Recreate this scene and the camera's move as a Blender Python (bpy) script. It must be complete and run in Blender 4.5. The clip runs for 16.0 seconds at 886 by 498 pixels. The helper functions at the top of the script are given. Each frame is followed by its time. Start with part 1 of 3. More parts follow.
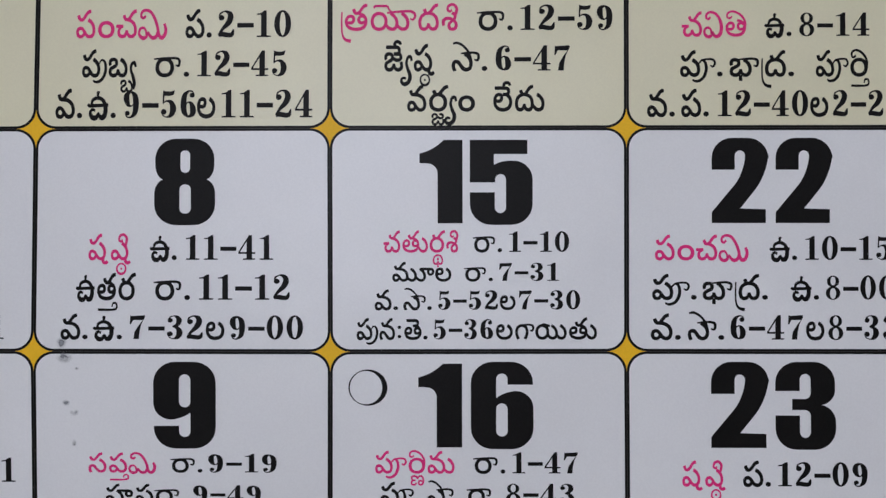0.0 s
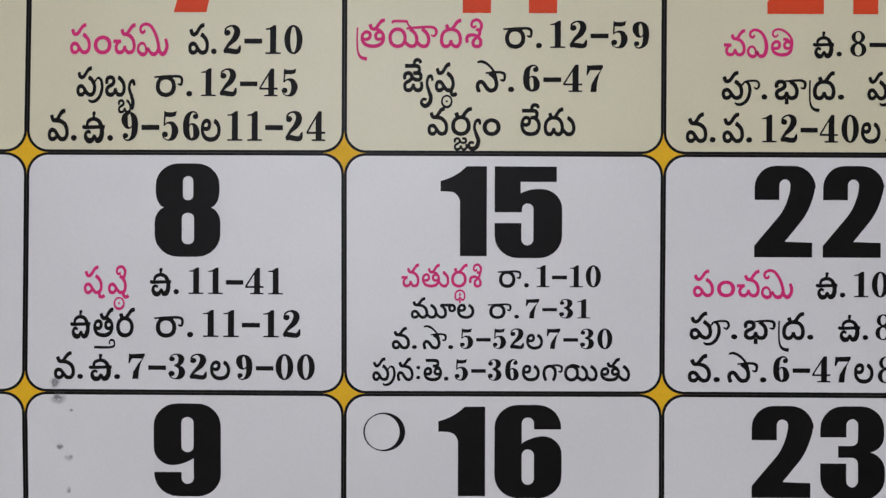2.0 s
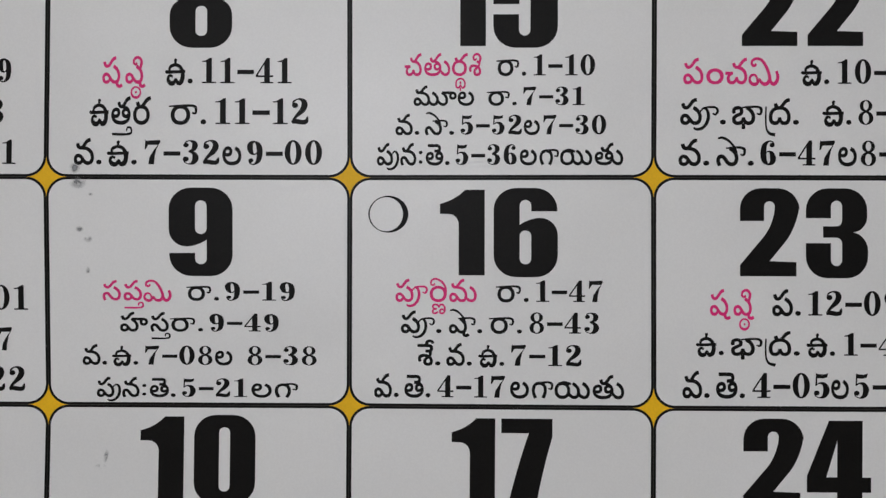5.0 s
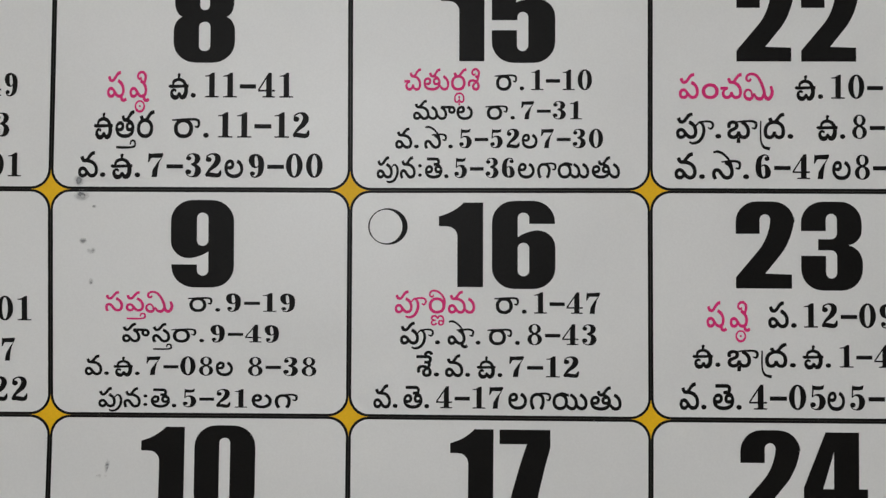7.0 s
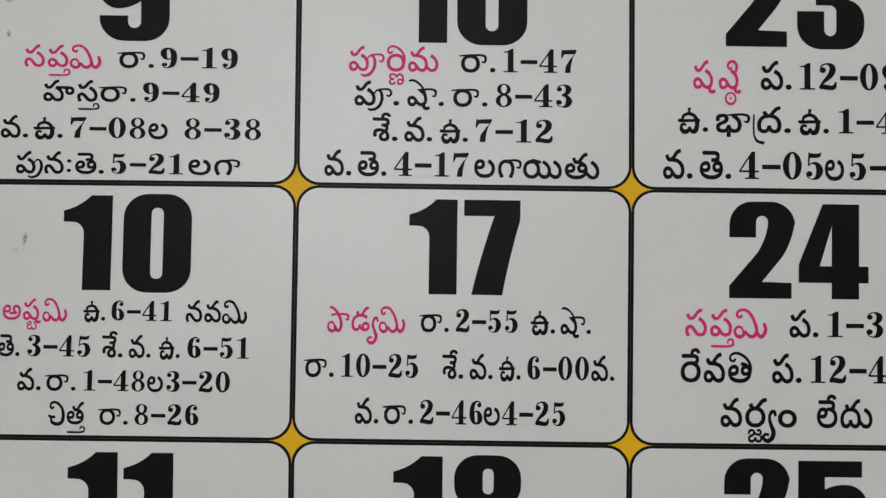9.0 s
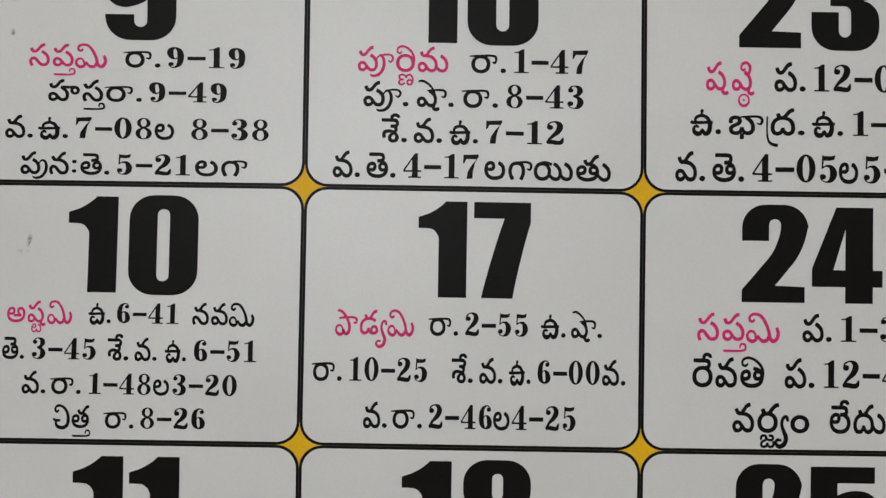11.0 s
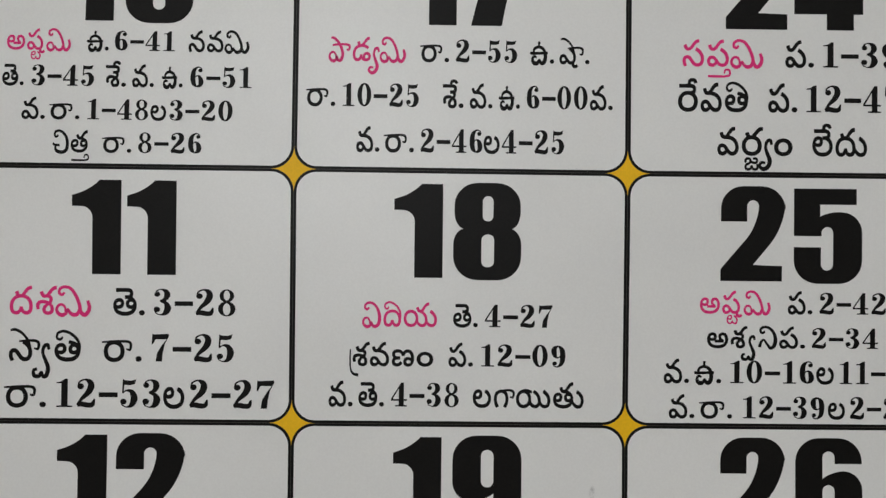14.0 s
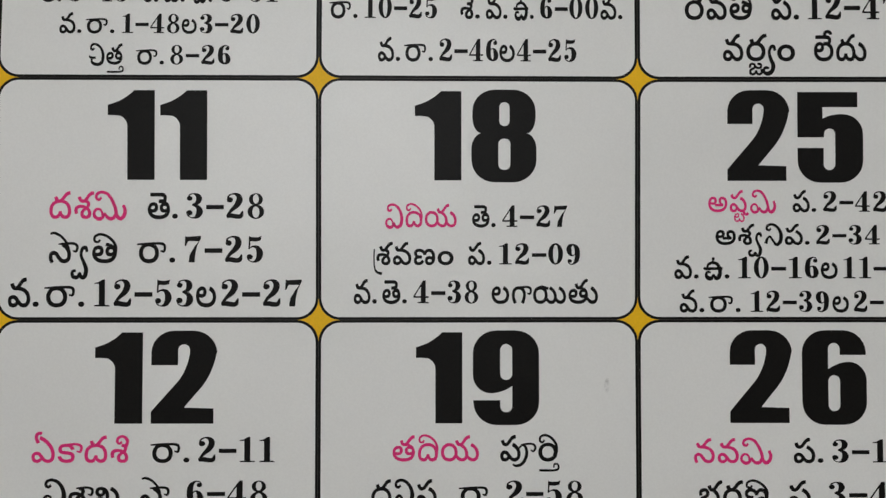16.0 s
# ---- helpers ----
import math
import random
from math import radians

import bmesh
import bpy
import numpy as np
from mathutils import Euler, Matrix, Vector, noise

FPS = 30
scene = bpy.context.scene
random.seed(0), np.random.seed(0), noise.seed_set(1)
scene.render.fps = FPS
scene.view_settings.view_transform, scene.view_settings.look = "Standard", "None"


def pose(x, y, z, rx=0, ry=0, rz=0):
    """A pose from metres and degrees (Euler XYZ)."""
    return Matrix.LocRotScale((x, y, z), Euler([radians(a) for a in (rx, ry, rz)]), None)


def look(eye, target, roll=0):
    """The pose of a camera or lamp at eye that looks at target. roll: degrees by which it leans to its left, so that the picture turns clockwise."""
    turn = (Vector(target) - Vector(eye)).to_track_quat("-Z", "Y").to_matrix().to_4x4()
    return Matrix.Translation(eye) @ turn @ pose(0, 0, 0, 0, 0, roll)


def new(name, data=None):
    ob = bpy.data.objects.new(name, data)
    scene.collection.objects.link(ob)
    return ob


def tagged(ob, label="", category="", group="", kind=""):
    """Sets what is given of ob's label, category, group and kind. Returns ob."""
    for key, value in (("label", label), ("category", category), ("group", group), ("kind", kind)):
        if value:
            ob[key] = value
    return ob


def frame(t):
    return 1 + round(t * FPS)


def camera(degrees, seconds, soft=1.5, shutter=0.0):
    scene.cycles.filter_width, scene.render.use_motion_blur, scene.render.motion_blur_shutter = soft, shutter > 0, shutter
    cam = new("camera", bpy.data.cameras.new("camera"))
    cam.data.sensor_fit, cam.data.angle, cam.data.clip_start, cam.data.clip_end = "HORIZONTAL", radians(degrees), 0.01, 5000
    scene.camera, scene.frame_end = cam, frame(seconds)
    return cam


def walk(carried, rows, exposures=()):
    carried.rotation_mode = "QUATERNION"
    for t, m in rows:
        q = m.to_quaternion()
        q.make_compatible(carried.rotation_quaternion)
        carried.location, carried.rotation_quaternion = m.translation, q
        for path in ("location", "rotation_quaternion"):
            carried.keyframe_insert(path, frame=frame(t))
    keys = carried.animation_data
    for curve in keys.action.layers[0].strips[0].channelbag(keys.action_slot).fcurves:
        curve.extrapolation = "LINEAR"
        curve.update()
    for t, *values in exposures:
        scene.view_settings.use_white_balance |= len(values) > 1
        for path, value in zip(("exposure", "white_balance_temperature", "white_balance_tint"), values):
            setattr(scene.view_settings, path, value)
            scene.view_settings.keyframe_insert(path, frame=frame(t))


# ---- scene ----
from mathutils.geometry import delaunay_2d_cdt, tessellate_polygon

# ---- camera and its path ----
cam = camera(66.0, 16.0, soft=1.35)
PATH = [
    (0, (0.08686, -0.14306, 1.47313), (0.08525, 0.05693, 1.47496), 0.01),
    (0.1, (0.08677, -0.14122, 1.47567), (0.08542, 0.05878, 1.47685), 0.17),
    (0.2, (0.08621, -0.13844, 1.47908), (0.08495, 0.06156, 1.47959), 0.30),
    (0.3, (0.08587, -0.13518, 1.48152), (0.08479, 0.06482, 1.48129), 0.42),
    (0.4, (0.08591, -0.13225, 1.48257), (0.08525, 0.06775, 1.48150), 0.45),
    (0.5, (0.08593, -0.13079, 1.48307), (0.08577, 0.06920, 1.48115), 0.33),
    (1, (0.08355, -0.13276, 1.48214), (0.08285, 0.06724, 1.48125), 0.44),
    (1.5, (0.08240, -0.13344, 1.48254), (0.08170, 0.06656, 1.48212), 0.45),
    (2, (0.08185, -0.13316, 1.48162), (0.08102, 0.06684, 1.48097), 0.27),
    (2.5, (0.08224, -0.13452, 1.48279), (0.08097, 0.06548, 1.48245), 0.14),
    (3, (0.08161, -0.13577, 1.48210), (0.08046, 0.06423, 1.48248), 0.03),
    (3.1, (0.08131, -0.13731, 1.47891), (0.07999, 0.06269, 1.47985), 0.01),
    (3.2, (0.08108, -0.13931, 1.47418), (0.07958, 0.06068, 1.47560), 0.00),
    (3.3, (0.08167, -0.14189, 1.46847), (0.07942, 0.05809, 1.47049), 0.03),
    (3.4, (0.08255, -0.14484, 1.46180), (0.07942, 0.05512, 1.46448), 0.01),
    (3.5, (0.08303, -0.14788, 1.45544), (0.07956, 0.05207, 1.45867), -0.10),
    (3.6, (0.08301, -0.15004, 1.45200), (0.07977, 0.04990, 1.45567), -0.14),
    (3.7, (0.08271, -0.15148, 1.44681), (0.07984, 0.04846, 1.45070), -0.09),
    (3.8, (0.08249, -0.15168, 1.43991), (0.08019, 0.04827, 1.44394), -0.01),
    (3.9, (0.08271, -0.15145, 1.43380), (0.08095, 0.04850, 1.43809), -0.01),
    (4, (0.08355, -0.15212, 1.42954), (0.08208, 0.04782, 1.43427), 0.01),
    (4.1, (0.08338, -0.15191, 1.43020), (0.08179, 0.04804, 1.43430), 0.07),
    (4.2, (0.08274, -0.15027, 1.43171), (0.08101, 0.04969, 1.43520), 0.10),
    (4.3, (0.08218, -0.14780, 1.43389), (0.08029, 0.05217, 1.43677), 0.10),
    (4.4, (0.08206, -0.14577, 1.43603), (0.08008, 0.05421, 1.43832), 0.11),
    (4.5, (0.08227, -0.14386, 1.43767), (0.08015, 0.05612, 1.43947), 0.21),
    (5, (0.08257, -0.13950, 1.43818), (0.08061, 0.06049, 1.43841), 0.20),
    (5.2, (0.08290, -0.14083, 1.43844), (0.08067, 0.05916, 1.43887), 0.25),
    (7.3, (0.08313, -0.14115, 1.43802), (0.08070, 0.05880, 1.44192), 0.29),
    (7.4, (0.08279, -0.14315, 1.43476), (0.08067, 0.05680, 1.43867), 0.07),
    (7.5, (0.08272, -0.14459, 1.43120), (0.08062, 0.05536, 1.43533), -0.12),
    (7.6, (0.08265, -0.14648, 1.42479), (0.08092, 0.05345, 1.42967), -0.04),
    (7.7, (0.08260, -0.14700, 1.41777), (0.08113, 0.05291, 1.42345), 0.01),
    (7.8, (0.08234, -0.14702, 1.41057), (0.08121, 0.05287, 1.41708), 0.01),
    (7.9, (0.08224, -0.14703, 1.40457), (0.08131, 0.05283, 1.41197), -0.03),
    (8, (0.08263, -0.14711, 1.39938), (0.08175, 0.05271, 1.40775), -0.11),
    (8.1, (0.08240, -0.14707, 1.39540), (0.08183, 0.05276, 1.40353), -0.13),
    (8.2, (0.08232, -0.14645, 1.39073), (0.08171, 0.05340, 1.39863), -0.14),
    (8.3, (0.08237, -0.14541, 1.38692), (0.08151, 0.05444, 1.39470), -0.22),
    (8.4, (0.08251, -0.14416, 1.38532), (0.08131, 0.05569, 1.39299), -0.08),
    (8.5, (0.08275, -0.14195, 1.38445), (0.08065, 0.05789, 1.39219), 0.05),
    (8.6, (0.08192, -0.13909, 1.38664), (0.08028, 0.06078, 1.39363), 0.22),
    (8.7, (0.08314, -0.13464, 1.38913), (0.08214, 0.06526, 1.39535), 0.37),
    (8.8, (0.08648, -0.13053, 1.39089), (0.08608, 0.06940, 1.39640), 0.44),
    (8.9, (0.08864, -0.12820, 1.39172), (0.08881, 0.07174, 1.39654), 0.53),
    (9, (0.08891, -0.12626, 1.39208), (0.08966, 0.07370, 1.39612), 0.65),
    (9.2, (0.08718, -0.12437, 1.39232), (0.08768, 0.07562, 1.39431), 0.72),
    (11.3, (0.08698, -0.12489, 1.39305), (0.08810, 0.07508, 1.39647), 0.84),
    (11.5, (0.08668, -0.12343, 1.39285), (0.08804, 0.07653, 1.39643), 0.81),
    (11.6, (0.08647, -0.12653, 1.39054), (0.08736, 0.07341, 1.39536), 0.69),
    (11.7, (0.08620, -0.12867, 1.38546), (0.08673, 0.07123, 1.39162), 0.63),
    (11.8, (0.08601, -0.13058, 1.37793), (0.08627, 0.06928, 1.38543), 0.51),
    (11.9, (0.08574, -0.13255, 1.36910), (0.08571, 0.06725, 1.37790), 0.32),
    (12, (0.08537, -0.13384, 1.35782), (0.08506, 0.06590, 1.36790), 0.12),
    (12.1, (0.08557, -0.13488, 1.35266), (0.08530, 0.06489, 1.36237), 0.20),
    (12.2, (0.08528, -0.13553, 1.34696), (0.08535, 0.06425, 1.35644), 0.28),
    (12.3, (0.08511, -0.13611, 1.34149), (0.08549, 0.06368, 1.35083), 0.33),
    (12.4, (0.08546, -0.13645, 1.33726), (0.08608, 0.06334, 1.34639), 0.30),
    (12.5, (0.08581, -0.13590, 1.33511), (0.08672, 0.06390, 1.34397), 0.19),
    (12.6, (0.08412, -0.13371, 1.33709), (0.08484, 0.06611, 1.34541), 0.48),
    (12.7, (0.08317, -0.13181, 1.33875), (0.08373, 0.06804, 1.34649), 0.71),
    (12.8, (0.08343, -0.13051, 1.34012), (0.08389, 0.06936, 1.34728), 0.88),
    (12.9, (0.08489, -0.12938, 1.34114), (0.08521, 0.07051, 1.34769), 0.95),
    (13, (0.08697, -0.12782, 1.34168), (0.08716, 0.07210, 1.34760), 1.01),
    (13.5, (0.08955, -0.12651, 1.34027), (0.09010, 0.07342, 1.34548), 0.43),
    (14, (0.08891, -0.12675, 1.34211), (0.09037, 0.07321, 1.34578), 0.56),
    (14.5, (0.08731, -0.12656, 1.34497), (0.08980, 0.07339, 1.34878), 0.34),
    (15, (0.08639, -0.12644, 1.34569), (0.08953, 0.07348, 1.35016), 0.55),
    (15.5, (0.08649, -0.12686, 1.34577), (0.08946, 0.07307, 1.35028), 0.54),
    (15.6, (0.08609, -0.12796, 1.34310), (0.08853, 0.07197, 1.34787), 0.53),
    (15.7, (0.08578, -0.12904, 1.33958), (0.08773, 0.07089, 1.34447), 0.43),
    (15.8, (0.08570, -0.13043, 1.33451), (0.08717, 0.06951, 1.33950), 0.28),
    (15.9, (0.08578, -0.13161, 1.32861), (0.08679, 0.06832, 1.33372), 0.15),
    (16, (0.08582, -0.13215, 1.32230), (0.08640, 0.06778, 1.32752), -0.00),
]
EXPOSURES = [(0, -0.16, 5770, 19), (0.5, -0.15, 5890, 20), (1.5, -0.14, 5980, 19), (2.5, -0.14, 6060, 19), (3.2, -0.16, 6110, 18), (4, -0.2, 6110, 18), (5, -0.21, 6230, 15), (7.5, -0.2, 6360, 12), (16, -0.16, 6400, 11)]
walk(cam, [(t, look(eye, target, roll)) for t, eye, target, roll in PATH], EXPOSURES)

# ---- sky and light from added, unseen windows ----
world = bpy.data.worlds.new("sky")
scene.world = world
world.use_nodes = True
sky = world.node_tree.nodes.new("ShaderNodeTexSky")
sky.sky_type, sky.sun_disc = "NISHITA", False
sky.sun_elevation, sky.sun_rotation = radians(50), radians(200)
background = world.node_tree.nodes["Background"]
background.inputs["Strength"].default_value = 0.12
world.node_tree.links.new(sky.outputs["Color"], background.inputs["Color"])
sun = new("sun", bpy.data.lights.new("sun", "SUN"))
sun.data.energy, sun.data.angle, sun.data.color = 1.2, radians(12), (1.0, 0.96, 0.9)
sun.matrix_world = look((0, 6, 8), (0, 0, 0))

# room: x from WEST to EAST, y from SOUTH to the calendar's wall at 0
WEST, EAST, SOUTH, TOP = -2.2, 2.7, -3.2, 2.75
ADDED_WINDOWS = [(-0.98, 0.24, 1.54, 2.60), (1.55, 2.45, 2.02, 2.60)]  # x from, x to, sill, lintel; both unseen and added for their light


def added_window_lamp(x0, x1, sill, lintel, energy):
    lamp = new("window_light", bpy.data.lights.new("window_light", "AREA"))
    lamp.data.shape, lamp.data.size, lamp.data.size_y = "RECTANGLE", x1 - x0 - 0.1, lintel - sill - 0.1
    lamp.data.energy, lamp.data.color = energy, (0.975, 0.985, 0.975)
    lamp.matrix_world = look(((x0 + x1) / 2, SOUTH - 0.13, (sill + lintel) / 2), ((x0 + x1) / 2, 0, (sill + lintel) / 2))


# added lamps: the first brightens the view's upper middle by gloss, the second its upper right
for opening, power in zip(ADDED_WINDOWS, (44, 7)):
    added_window_lamp(*opening, power)


# ---- materials ----
def material(name, colour, rough, spec=0.5, grain=0.04, size=900.0, bump=0.0, stain=0.04, stain_size=9.0, metal=0.0, wave=0.0):
    """A surface with fine grain and broad stains in its colour, and fine relief."""
    m = bpy.data.materials.new(name)
    m.use_nodes = True
    nodes, links = m.node_tree.nodes, m.node_tree.links
    bsdf = nodes["Principled BSDF"]
    bsdf.inputs["Roughness"].default_value, bsdf.inputs["Metallic"].default_value = rough, metal
    bsdf.inputs["Specular IOR Level"].default_value = spec
    geo = nodes.new("ShaderNodeNewGeometry")
    value = None
    for scale, amount, detail in ((size, grain, 3), (stain_size, stain, 4)):
        tex = nodes.new("ShaderNodeTexNoise")
        tex.inputs["Scale"].default_value, tex.inputs["Detail"].default_value = scale, detail
        links.new(geo.outputs["Position"], tex.inputs["Vector"])
        span = nodes.new("ShaderNodeMapRange")
        span.inputs["From Min"].default_value, span.inputs["From Max"].default_value = 0.3, 0.7
        span.inputs["To Min"].default_value, span.inputs["To Max"].default_value = 1 - amount, 1 + amount
        links.new(tex.outputs["Fac"], span.inputs["Value"])
        if value is None:
            value, fine = span.outputs["Result"], tex.outputs["Fac"]
        else:
            times = nodes.new("ShaderNodeMath")
            times.operation = "MULTIPLY"
            links.new(value, times.inputs[0])
            links.new(span.outputs["Result"], times.inputs[1])
            value = times.outputs["Value"]
    tint = nodes.new("ShaderNodeMix")
    tint.data_type, tint.blend_type = "RGBA", "MULTIPLY"
    tint.inputs["Factor"].default_value = 1.0
    tint.inputs[6].default_value = (*colour, 1)
    links.new(value, tint.inputs[7])
    links.new(tint.outputs[2], bsdf.inputs["Base Color"])
    if bump:
        relief = nodes.new("ShaderNodeBump")
        relief.inputs["Strength"].default_value, relief.inputs["Distance"].default_value = bump, 0.00002
        links.new(fine, relief.inputs["Height"])
        links.new(relief.outputs["Normal"], bsdf.inputs["Normal"])
    if wave:
        swell = nodes.new("ShaderNodeTexNoise")
        swell.inputs["Scale"].default_value, swell.inputs["Detail"].default_value = 38, 2
        links.new(geo.outputs["Position"], swell.inputs["Vector"])
        bend = nodes.new("ShaderNodeBump")
        bend.inputs["Strength"].default_value, bend.inputs["Distance"].default_value = 1.0, wave
        links.new(swell.outputs["Fac"], bend.inputs["Height"])
        links.new(bend.outputs["Normal"], relief.inputs["Normal"])
    return m


PAPER = material("white_paper", (0.80, 0.80, 0.79), 0.47, 0.9, 0.022, 2500, 0.25, 0.03, 22, wave=0.0008)
CREAM = material("cream_tint", (0.745, 0.705, 0.47), 0.47, 0.9, 0.022, 2500, 0.25, 0.03, 22, wave=0.0008)
BLACK = material("black_ink", (0.0082, 0.0075, 0.0071), 0.44, 0.085, 0.15, 3000, 0.3, 0.15, 60)
RED = material("red_ink", (0.80, 0.075, 0.018), 0.5, 0.18, 0.04, 3000, 0.3)
PINK = material("pink_ink", (0.76, 0.030, 0.20), 0.5, 0.18, 0.05, 3000, 0.3)
GOLD = material("yellow_ink", (0.92, 0.53, 0.008), 0.5, 0.18, 0.05, 3000, 0.3)
BROWN = material("dark_joint_ink", (0.06, 0.052, 0.045), 0.4, 0.4)
PLASTER = material("painted_plaster", (0.70, 0.68, 0.63), 0.8, 0.3, 0.03, 300, 0, 0.05, 3)
FLOOR_TILE = material("floor_tile", (0.45, 0.42, 0.38), 0.4, 0.5, 0.05, 80, 0, 0.08, 4)
FRAME_PAINT = material("window_frame_paint", (0.55, 0.5, 0.42), 0.5, 0.5)


# ---- mesh helpers ----
def mesh_object(name, verts, faces, mat, parent=None, label="", origin=None):
    """One mesh object from world coordinates, its origin at its middle, under its parent."""
    verts = np.asarray(verts, float)
    o = (verts.min(0) + verts.max(0)) / 2 if origin is None else np.asarray(origin, float)
    me = bpy.data.meshes.new(name)
    me.from_pydata([tuple(v) for v in verts - o], [], [tuple(f) for f in faces])
    me.materials.append(mat)
    me.update()
    ob = new(name, me)
    base = Vector((0, 0, 0))
    p = parent
    while p is not None:
        base += p.location
        p = p.parent
    ob.location = Vector(o) - base
    ob.parent = parent
    if label:
        ob["label"] = label
    return ob


def box(name, lo, hi, mat, parent=None, label=""):
    v = [(x, y, z) for x in (lo[0], hi[0]) for y in (lo[1], hi[1]) for z in (lo[2], hi[2])]
    f = [(0, 1, 3, 2), (4, 6, 7, 5), (0, 4, 5, 1), (2, 3, 7, 6), (0, 2, 6, 4), (1, 5, 7, 3)]
    return mesh_object(name, v, f, mat, parent, label)


# the page hangs in the plane y = 0 and faces -y; print is laid on it in thin layers
SLACK = [  # how far the print lies out of true at its ruled crossings, in millimetres across and up
    [(0.46, -0.24), (-0.08, -0.17), (0.13, -0.17)],
    [(-0.14, -0.24), (-0.08, -0.17), (0.13, -0.17)],
    [(-0.42, -0.07), (0.10, -0.11), (0.08, 0.07)],
    [(0.26, 0.14), (0.13, 0.20), (0.23, 0.08)],
    [(-0.50, 0.21), (-0.01, 0.07), (0.15, -0.13)],
    [(0.00, 0.05), (0.17, 0.05), (-0.16, 0.09)],
]


def slack(x, z):
    """The print's slack at a place, eased between its crossings."""
    u, v = min(max(x / 0.062, 0), 1.999), min(max((1.547 - z) / 0.047, 0), 4.999)
    i, j = int(u), int(v)
    u, v = u - i, v - j
    u, v = u * u * (3 - 2 * u), v * v * (3 - 2 * v)
    top = [a + (b - a) * u for a, b in zip(SLACK[j][i], SLACK[j][i + 1])]
    low = [a + (b - a) * u for a, b in zip(SLACK[j + 1][i], SLACK[j + 1][i + 1])]
    return [(a + (b - a) * v) / 1000 for a, b in zip(top, low)]


def on_page(points, layer):
    """World places of 2D page points (metres), a given number of ink layers proud of the paper."""
    out = []
    for x, z in points:
        dx, dz = slack(x, z)
        out.append((x + dx, -0.00004 * layer, z + dz))
    return out


def ink(name, shapes, layer, mat, parent, label=""):
    """shapes: list of (points, faces) in page metres; one printed mesh that faces the viewer."""
    verts, faces = [], []
    for points, tris in shapes:
        k = len(verts)
        verts += on_page(points, layer)
        for t in tris:
            a, b, c = (points[i] for i in t[:3])
            turn = (b[0] - a[0]) * (c[1] - a[1]) - (b[1] - a[1]) * (c[0] - a[0])
            faces.append([k + i for i in (t if turn > 0 else t[::-1])])
    return mesh_object(name, verts, faces, mat, parent, label)


def fill(*loops):
    """Triangles of an outline with holes."""
    flat = [p for loop in loops for p in loop]
    tris = tessellate_polygon([[Vector((x, y, 0)) for x, y in loop] for loop in loops])
    return flat, [tuple(t) for t in tris]


def rounded(corners, steps=7):
    """A closed outline from corners (x, y) or (x, y, radius)."""
    out, n = [], len(corners)
    for i, c in enumerate(corners):
        p = Vector(c[:2])
        if len(c) < 3:
            out.append((p.x, p.y))
            continue
        a, b = Vector(corners[i - 1][:2]) - p, Vector(corners[(i + 1) % n][:2]) - p
        ra, rb = min(c[2], a.length * 0.98), min(c[2], b.length * 0.98)
        s, e = p + a.normalized() * ra, p + b.normalized() * rb
        k = 0.55
        for j in range(steps + 1):
            t = j / steps
            q = s * (1 - t) ** 3 + (s + (p - s) * k) * 3 * t * (1 - t) ** 2 + (e + (p - e) * k) * 3 * t * t * (1 - t) + e * t ** 3
            out.append((q.x, q.y))
    return out


def slot(x0, x1, y0, y1, r=0.06):
    return rounded([(x0, y0, r), (x1, y0, r), (x1, y1, r), (x0, y1, r)], 5)


def spline(points, steps=6):
    """A smooth run through (x, y, width) points."""
    p = [np.array(q, float) for q in points]
    p = [2 * p[0] - p[1]] + p + [2 * p[-1] - p[-2]]
    out = []
    for i in range(1, len(p) - 2):
        for j in range(steps):
            t = j / steps
            out.append(0.5 * (2 * p[i] + (p[i + 1] - p[i - 1]) * t + (2 * p[i - 1] - 5 * p[i] + 4 * p[i + 1] - p[i + 2]) * t * t
                              + (3 * p[i] - p[i - 1] - 3 * p[i + 1] + p[i + 2]) * t ** 3))
    return out + [p[-2]]


def stroke(points, steps=6):
    """A pen stroke of varying width as a ribbon."""
    run = spline(points, steps) if len(points) > 2 else [np.array(q, float) for q in points]
    pts, faces = [], []
    for i, q in enumerate(run):
        d = run[min(i + 1, len(run) - 1)][:2] - run[max(i - 1, 0)][:2]
        n = np.array((-d[1], d[0])) / (np.hypot(*d) + 1e-9)
        w = max(q[2], 0.004) / 2
        pts += [tuple(q[:2] + n * w), tuple(q[:2] - n * w)]
    for i in range(len(run) - 1):
        faces.append((2 * i, 2 * i + 1, 2 * i + 3, 2 * i + 2))
    return pts, faces


def disc(x, y, r, ry=None, n=18):
    ry = ry or r
    return [(x + r * math.cos(a), y + ry * math.sin(a)) for a in (2 * math.pi * i / n for i in range(n))]


